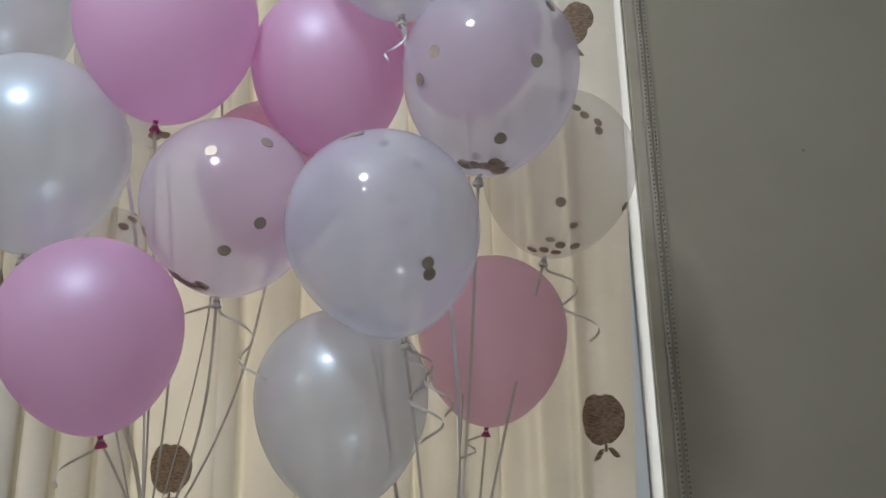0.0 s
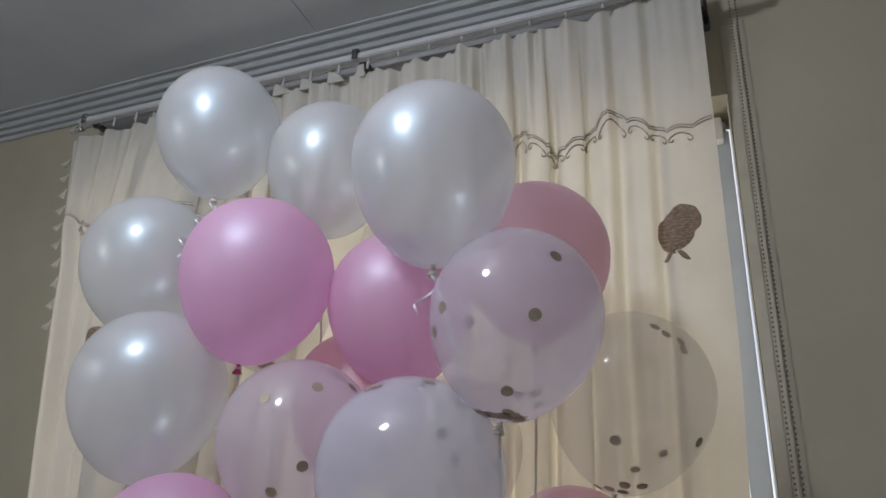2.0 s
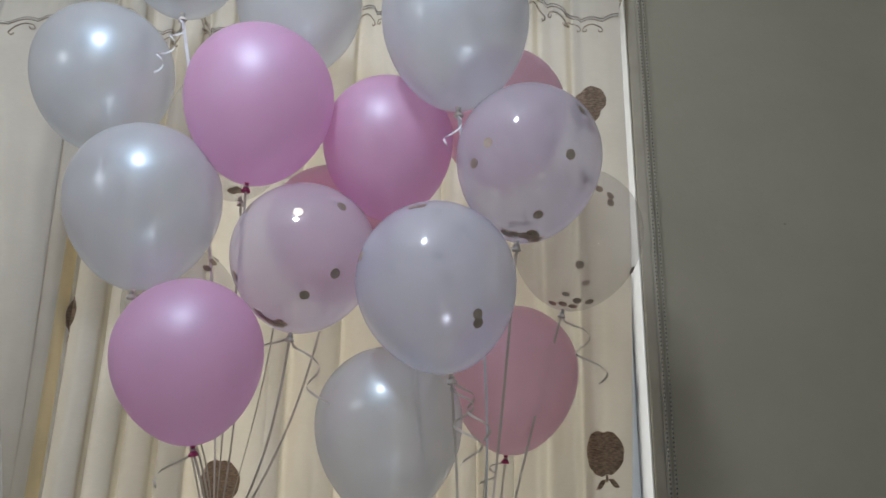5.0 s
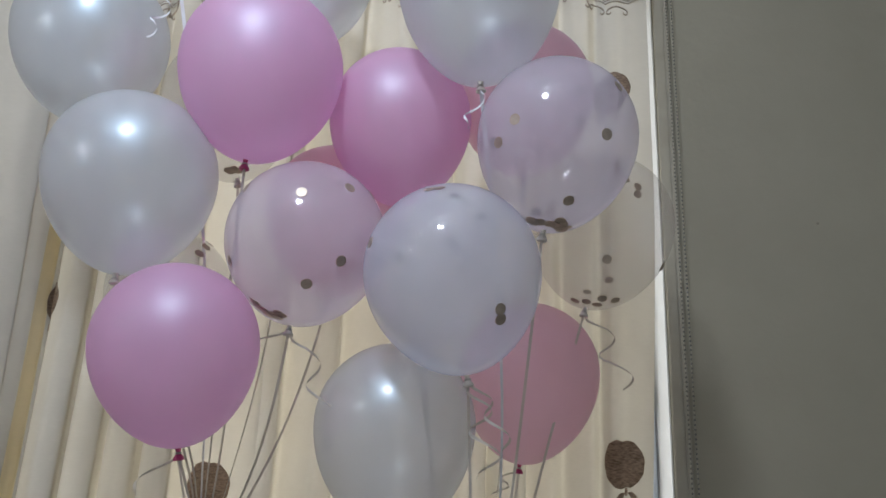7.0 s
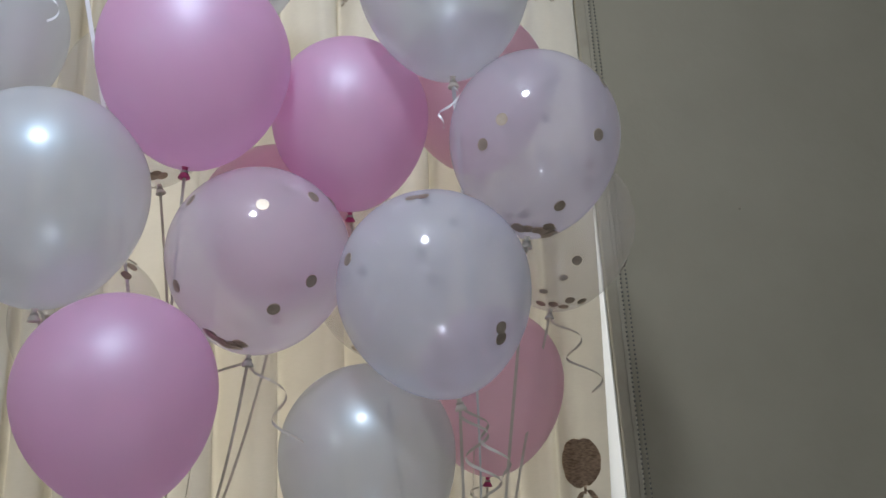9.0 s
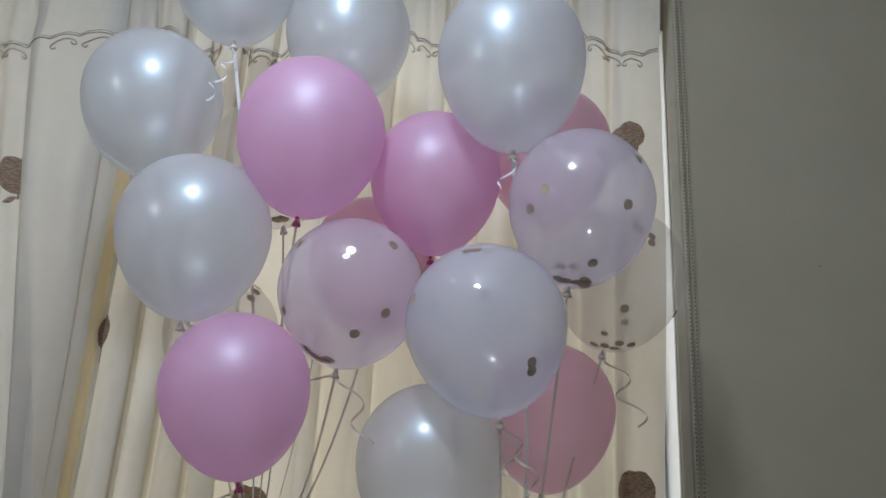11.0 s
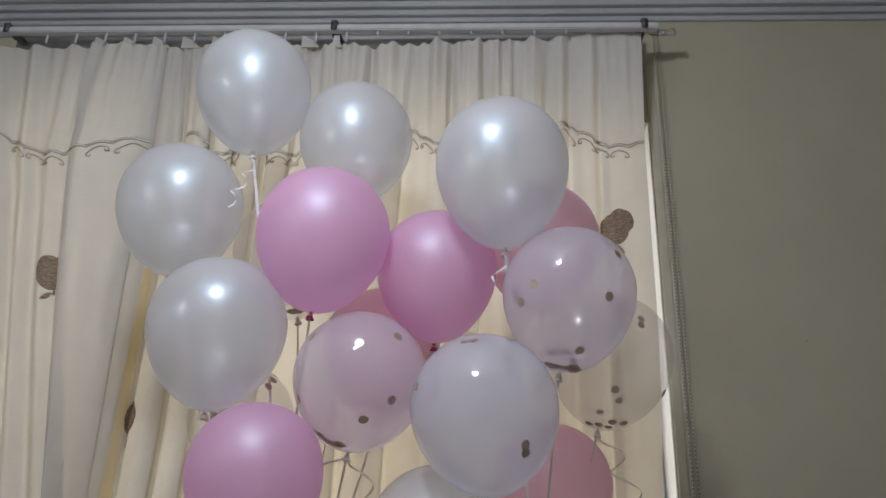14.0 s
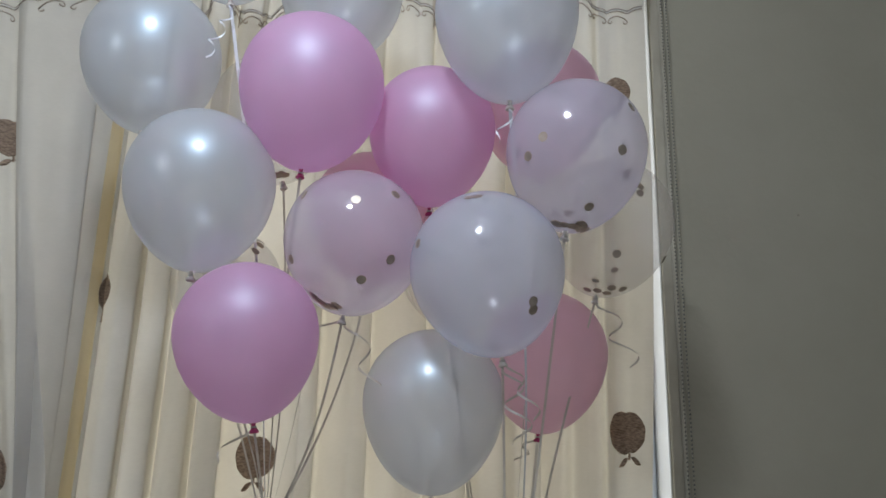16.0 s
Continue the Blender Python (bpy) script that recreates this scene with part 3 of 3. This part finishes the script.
        return front(s, EMB + h + 0.022 * plan(s)[0] + float(np.interp(plan(s)[0], (-1.0, -0.92, -0.3, 0.2), (-0.056, -0.016, -0.012, 0.0))), lift)

    def sewn(name, pts, w, label=""):
        bm = sweep(pts, w, 0.002, (0, -1, 0))
        bm.transform(inv)
        part(name, bm, LINE, cur, label)

    def sewn_run(m0, m1, mid):
        upper, m = [], mid - arches[0][0] / 2 - period * math.ceil((mid - m0) / period)
        while m < m1:
            for w, z0, z1, rise in arches:
                at = [(m + w * k / 8, -0.012 + z0 + (z1 - z0) * k / 8 + rise * math.sin(math.pi * k / 8) ** (0.55 if rise > 0.02 else 0.8)) for k in range(9)]
                upper += [p for p in at[:-1] if m0 < p[0] < m1]
                # thin arc below, curled at both feet
                if m > m0 + 0.01 and m + w < m1 - 0.01:
                    lower = [(m + w * (0.12 + 0.76 * k / 8), -0.031 + z0 + (z1 - z0) * k / 8 + rise * math.sin(math.pi * k / 8)) for k in range(9)]
                    curl = [(0.0055 * math.sin(a), -0.0055 + 0.0055 * math.cos(a)) for a in [math.pi * (0.35 + 1.25 * k / 6) for k in range(7)]]
                    first, last = lower[0], lower[-1]
                    run = [(first[0] + c[0] + 0.001, first[1] + c[1] - 0.004) for c in [(-c[0], c[1]) for c in curl]][::-1] + lower + [(last[0] + c[0] - 0.001, last[1] + c[1] - 0.004) for c in curl]
                    sewn("scroll", [stitch(*p) for p in run], 0.0028)
                m += w
        for rise in (0.0038, -0.0038):
            sewn("scallop_line", [stitch(m_, h_ + rise) for m_, h_ in upper], 0.0019, "brown embroidered scalloped line")
        pale = sweep([stitch(m_, h_, 0.0012) for m_, h_ in upper], 0.0066, 0.0012, (0, -1, 0))
        pale.transform(inv)
        part("satin_band", pale, BAND, cur, "pale tan satin stitching between two lines")

    seam = ARC[int(2000 * tuck)]
    sewn_run(0.004, split[0], 0.025)
    sewn_run(split[1], seam, split[1] + 0.165)
    sewn_run(seam, length - 0.004, mid)


EMB = 2.504
curtain()


# ---- bead chain of the blind ----
def chain():
    x, y, z0, z1 = 0.558, 2.334, 0.95, 2.985
    c = empty("blind_chain", (x, y, z0), "looped dark bead chain hanging beside the window", "blind chain")
    for dx in (0.0, 0.014):
        bm = bmesh.new()
        ring = [(0.0023 * math.cos(a), 0.0023 * math.sin(a)) for a in (0, math.pi / 2, math.pi, 3 * math.pi / 2)]
        z = 0.0
        while z < z1 - z0:
            q = [[bm.verts.new((dx + u * k, v * k, z + h)) for u, v in ring] for k, h in ((0.4, 0.0), (1, 0.0015), (1, 0.0035), (0.4, 0.005))]
            for a, b in zip(q, q[1:]):
                for i in range(4):
                    bm.faces.new((a[i], a[(i + 1) % 4], b[(i + 1) % 4], b[i]))
            z += 0.0105
        ob = part("bead_strand", bm, CHAINMETAL, c)
        tagged(ob, "", "", "", "stuff")
        part("cord", sweep([(dx, 0, 0), (dx, 0, z1 - z0)], 0.0008, 0.0008, (0, 1, 0), round_=True), TRIM, c)
    part("chain_clip", box((-0.006, -0.004, z1 - z0), (0.02, 0.028, z1 - z0 + 0.014), 0.002), BROWN, c)


chain()

# ---- balloons ----
# centre, radius, height to width, lean of the axis
W1 = (-0.5239, 1.7866, 2.3826, 0.1327, 1.1478, -0.0964, -0.0557)
W2 = (-0.2929, 1.8982, 2.3113, 0.1368, 1.1298, 0.0029, -0.0003)
W3 = (0.0597, 1.6764, 2.1188, 0.1351, 1.1731, -0.0403, -0.0605)
W4 = (-0.6595, 1.8120, 2.0870, 0.1365, 1.1269, 0.0056, 0.0039)
W5 = (-0.5024, 1.741, 1.7852, 0.1361, 1.1286, -0.0047, 0.0014)
W6 = (-0.0616, 1.9201, 1.4086, 0.1383, 1.1452, -0.0024, 0.0035)
P1 = (-0.309, 1.7421, 1.9892, 0.1379, 1.1248, 0.0634, -0.0347)
P2 = (-0.079, 1.8684, 1.958, 0.1314, 1.1153, 0.02, -0.32)
P3 = (0.1549, 1.9528, 2.0662, 0.1378, 1.1301, -0.01, -0.0001)
P4 = (-0.2103, 1.9894, 1.8132, 0.1331, 1.1298, -0.0053, 0.0008)
P5 = (-0.3936, 1.7526, 1.5073, 0.1267, 1.1213, -0.1587, -0.0312)
P6 = (0.1831, 2.1097, 1.5314, 0.1381, 1.1492, 0.1012, -0.0011)
B = (-0.2193, 1.8119, 1.6993, 0.1351, 1.0417, 0.0979, -0.0005)
C = (0.0312, 1.7408, 1.6338, 0.1392, 1.0788, -0.1752, -0.0316)
D = (0.1932, 1.7213, 1.8592, 0.1289, 1.1179, 0.1406, -0.0313)
E = (0.3123, 2.0004, 1.8083, 0.1387, 1.1163, 0.2045, 0.0124)
G = (-0.024, 2.027, 1.7285, 0.131, 1.1252, 0.0045, 0.0004)
H = (-0.5011, 1.9517, 1.6369, 0.113, 1.1297, 0.0002, -0.0005)
I = (-0.4438, 1.9657, 2.0343, 0.1326, 1.1309, -0.2289, -0.0061)
# foil dots: azimuth, height
DOTS_B = [(-48, -0.35), (-68, -0.64), (-85, 0.3), (121, 0.48), (78, 0.79), (62, 0.8), (-49, 0.54), (-147, -0.45), (-12, 0.67), (56, 0.93), (-138, 0.39), (-141, -0.84), (-139, -0.89), (-133, -0.92), (-127, -0.95), (-113, -0.96), (-97, -0.94), (-139, -0.86), (-134, -0.91), (-116, -0.94), (-103, -0.93), (-136, -0.94)]
DOTS_C = [(80, 0.24), (84, 0.55), (134, 0.43), (45, 0.75), (-60, -0.53), (-58, -0.61), (95, -0.86), (-102, 0.8), (-92, 0.79), (49, 0.97), (-41, 0.78), (-153, 0.35)]
DOTS_D = [(-59, -0.2), (-68, -0.8), (-57, -0.94), (-131, -0.96), (-128, -0.97), (-74, -0.97), (-31, -0.97), (-20, -0.97), (-19, -0.95), (-105, -0.97), (-72, -0.97), (-56, -0.97), (-42, -0.95), (-7, -0.97), (97, -0.64), (82, -0.6), (69, -0.73), (-124, -0.18), (-139, -0.36), (145, 0.04), (66, 0.61), (60, 0.9), (-49, 0.46), (129, 0.91), (168, 0.91), (30, -0.03)]
DOTS_E = [(-85, -0.6), (66, -0.43), (85, -0.66), (-140, -0.97), (-64, -0.92), (-37, -0.89), (-97, -0.97), (-56, -0.97), (-56, -0.97), (33, 0.84), (40, 0.77), (49, 0.92), (60, 0.97), (-15, -0.4)]
DOTS_G = [(-153, -0.89), (134, 0.68), (128, 0.73), (-135, -0.96), (125, 0.33)]
DOTS_H = [(-30, 0.66), (-43, 0.49), (-5, 0.82), (142, 0.11)]
DOTS_I = [(-101, -0.96), (-83, -0.96), (-65, -0.97), (-98, -0.97), (108, -0.97)]


def outline(a, k, n=22):
    out = [(a * math.cos(t), a * math.sin(t)) for t in [math.pi / 2 * (1 - i / n) for i in range(n + 1)]]
    cb = 2 * a * k - a
    for i in range(1, n + 1):
        u = math.sin(math.pi / 2 * i / n)
        r = a * math.cos(math.pi / 2 * i / n) * (1 - 0.10 * u ** 2)
        out.append((max(r, 0.0055), -cb * u))
    return out, cb


def balloon(spec, skin, label, knot_mat, bunch, confetti=(), curls=(), silver=False, bow=(0.0, 0.05)):
    x, y, z, a, k, tx, ty = spec
    prof, cb = outline(a, k)
    prof[0] = (0, prof[0][1])
    axis = Vector((tx, ty, 1)).normalized()
    xx = Vector((0, 1, 0)).cross(axis).normalized()
    yy = axis.cross(xx)
    turn = Matrix((xx, yy, axis)).transposed().to_4x4()
    foot = Vector((x, y, z)) - axis * cb
    ob = empty("balloon", foot, label, "balloon", "balloon bouquet")
    up = Matrix.Translation(axis * cb) @ turn
    bm = lathe(prof, 48)
    bm.transform(up)
    body = part("skin", bm, skin, ob, "", True)
    # neck and rolled lip
    kb = lathe([(0.0055, 0.001), (0.0042, -0.004), (0.0036, -0.007), (0.0062, -0.011), (0.0092, -0.015), (0.0102, -0.019), (0.0085, -0.0205), (0.005, -0.018), (0, -0.015)], 12)
    kb.transform(up @ Matrix.Translation((0, 0, -cb)) @ Matrix.Scale(0.85, 4))
    part("knot", kb, knot_mat, ob, "", True)
    tie = lathe([(0.0038, 0.002), (0.0055, 0.001), (0.0055, -0.001), (0.0038, -0.002), (0.0038, 0.002)], 10)
    tie.transform(up @ Matrix.Translation((0, 0, -cb - 0.007)))
    part("ribbon_tie", tie, RIBBON, ob, "", True)
    # foil dots inside the skin
    for az, h in confetti:
        i = math.asin(max(-1, min(1, h)))
        near = 1.004 if math.sin(radians(az)) < 0 else 0.985
        r = a * math.cos(i) * (1 if h > 0 else 1 - 0.10 * h * h) * near
        zz = (a if h > 0 else cb) * h * near
        p = Vector((r * math.cos(radians(az)), r * math.sin(radians(az)), zz))
        n = Vector((p.x, p.y, p.z * (1 if h > 0 else (a / cb) ** 2))).normalized()
        disc = bmesh.new()
        bmesh.ops.create_cone(disc, cap_ends=True, segments=14, radius1=DOT * random.uniform(0.94, 1.05), radius2=DOT * 0.97, depth=0.0006)
        disc.transform(up @ Matrix.Translation(p) @ n.to_track_quat("Z", "Y").to_matrix().to_4x4() @ pose(0, 0, 0, random.uniform(-5, 5), random.uniform(-5, 5), 0))
        part("confetti", disc, CONFETTI, body)
    # the ribbon down to its bunch and on to the weight
    start = -axis * 0.008
    gather = Vector(bunch) - foot
    end = Vector((bunch[0], bunch[1], 0.07)) - foot
    pts, sway = [], random.choice((-1, 1))
    for i in range(15):
        w = i / 14
        p = start.lerp(gather, w)
        p += Vector((bow[0] + 0.008 * sway, bow[1], -0.01)) * math.sin(w * math.pi)
        pts.append(p)
    spread = Vector((random.uniform(-0.012, 0.012), random.uniform(-0.012, 0.012), 0))
    pts += [gather.lerp(end, w) + spread * (1 - w) for w in (0.15, 0.4, 0.7, 1.0)]
    part("ribbon", sweep(pts, 0.0065 if silver else 0.0045, 0.0004, (0.2, -1, 0), random.uniform(-2.5, 2.5)), SILVER if silver else RIBBON, ob, "pale satin ribbon")
    for dx, dy, dz, radius, turns, phase in curls:
        pts, outward, steps = [], [], int(16 * turns) + 4
        for i in range(steps + 1):
            w = i / steps
            a_ = phase + w * turns * 2 * math.pi
            grow = min(1, w * 4)
            pts.append(start + Vector((dx * w + radius * grow * (math.cos(a_) - math.cos(phase)), dy * w + radius * grow * math.sin(a_), dz * w)))
            outward.append((math.cos(a_), math.sin(a_), 0.25))
        part("ribbon_curl", sweep(pts, 0.0034 if silver else 0.0042, 0.0004, outward, 0.3), SILVER if silver else RIBBON, ob, "curled ribbon end")
    return ob


DOT = 0.0092
LEFT, RIGHT = (-0.365, 1.90, 1.15), (0.075, 1.90, 0.85)
pearl, pink, rose = "pearly white translucent latex balloon on a pale ribbon", "glossy pearl-pink latex balloon on a pale ribbon", "soft rose-pink latex balloon on a pale ribbon"
balloon(W1, PEARL, pearl + ", topmost", PALEKNOT, LEFT, curls=((-0.03, -0.05, -0.150, 0.011, 2.8, 3.14),), silver=True, bow=(0, 0.12))
balloon(W2, PEARL, pearl, PALEKNOT, LEFT, bow=(0, 0.12))
balloon(W3, PEARL, pearl + ", large", PALEKNOT, RIGHT, curls=((-0.035, 0.0, -0.075, 0.009, 1.4, 3.6),), silver=True, bow=(0.06, 0.16))
balloon(W4, PEARL, pearl, PALEKNOT, LEFT, bow=(0, 0.12))
balloon(W5, PEARL, pearl, PALEKNOT, LEFT, bow=(0, 0.12))
balloon(W6, PEARL, pearl + ", lowest", PALEKNOT, RIGHT)
balloon(P1, PINK, pink, PINKKNOT, LEFT, bow=(-0.03, 0.06))
balloon(P2, PINK, pink, PINKKNOT, RIGHT, bow=(0, 0.10))
balloon(P3, ROSE, rose, PINKKNOT, RIGHT, bow=(0, 0.10))
balloon(P4, ROSE, rose, PINKKNOT, LEFT, bow=(0, 0.06))
balloon(P5, PINK, pink + ", lowest", PINKKNOT, LEFT, curls=((-0.05, 0.0, -0.06, 0.012, 0.9, 0.0),))
balloon(P6, ROSE, rose + ", lowest", PINKKNOT, RIGHT, curls=((-0.03, -0.01, -0.05, 0.012, 1.5, 0.0),))
balloon(B, HAZY, "hazy clear balloon with bronze foil confetti dots", PALEKNOT, LEFT, DOTS_B, curls=((0.05, 0.02, -0.12, 0.018, 1.5, 2.6), (-0.05, 0.0, -0.03, 0.012, 0.7, 1.0)))
balloon(C, MILKY, "milky bluish clear balloon with bronze confetti dots", PALEKNOT, RIGHT, DOTS_C, curls=((0.03, 0.0, -0.14, 0.020, 2.2, 2.0), (0.05, -0.01, -0.10, 0.012, 1.9, 3.0)))
balloon(D, THIN, "hazy clear balloon with bronze confetti gathered below", PALEKNOT, RIGHT, DOTS_D)
balloon(E, CLEAR, "clear see-through balloon with bronze confetti below", PALEKNOT, RIGHT, DOTS_E, curls=((0.06, 0.0, -0.14, 0.022, 1.9, 2.2),))
balloon(G, CLEAR, "clear see-through balloon with few confetti dots", PALEKNOT, RIGHT, DOTS_G)
balloon(H, CLEAR, "small clear see-through balloon with few confetti dots", PALEKNOT, LEFT, DOTS_H)
balloon(I, CLEAR, "clear see-through balloon with confetti at its neck", PALEKNOT, LEFT, DOTS_I)

# weights that hold the two bunches down
for bx, by, _ in (LEFT, RIGHT):
    w = empty("balloon_weight", (bx, by, 0), "small wrapped weight holding balloon ribbons on the floor", "weight", "balloon weights")
    part("pouch", lathe([(0, 0), (0.045, 0), (0.055, 0.012), (0.052, 0.03), (0.03, 0.05), (0.014, 0.06), (0.02, 0.075), (0.016, 0.078), (0, 0.065)], 18), SILVER, w, "", True)

# small dark stain on the wall beside the window, built as a thin disc
mk = lathe([(0, 0), (0.0035, 0), (0.003, 0.0012), (0, 0.0014)], 10)
mk.transform(pose(0.907, WALL_Y - 0.0003, 1.953, 90, 0, 0))
tagged(part("wall_stain", mk, BROWN), "tiny brown stain on the beige wall", "wall plug")
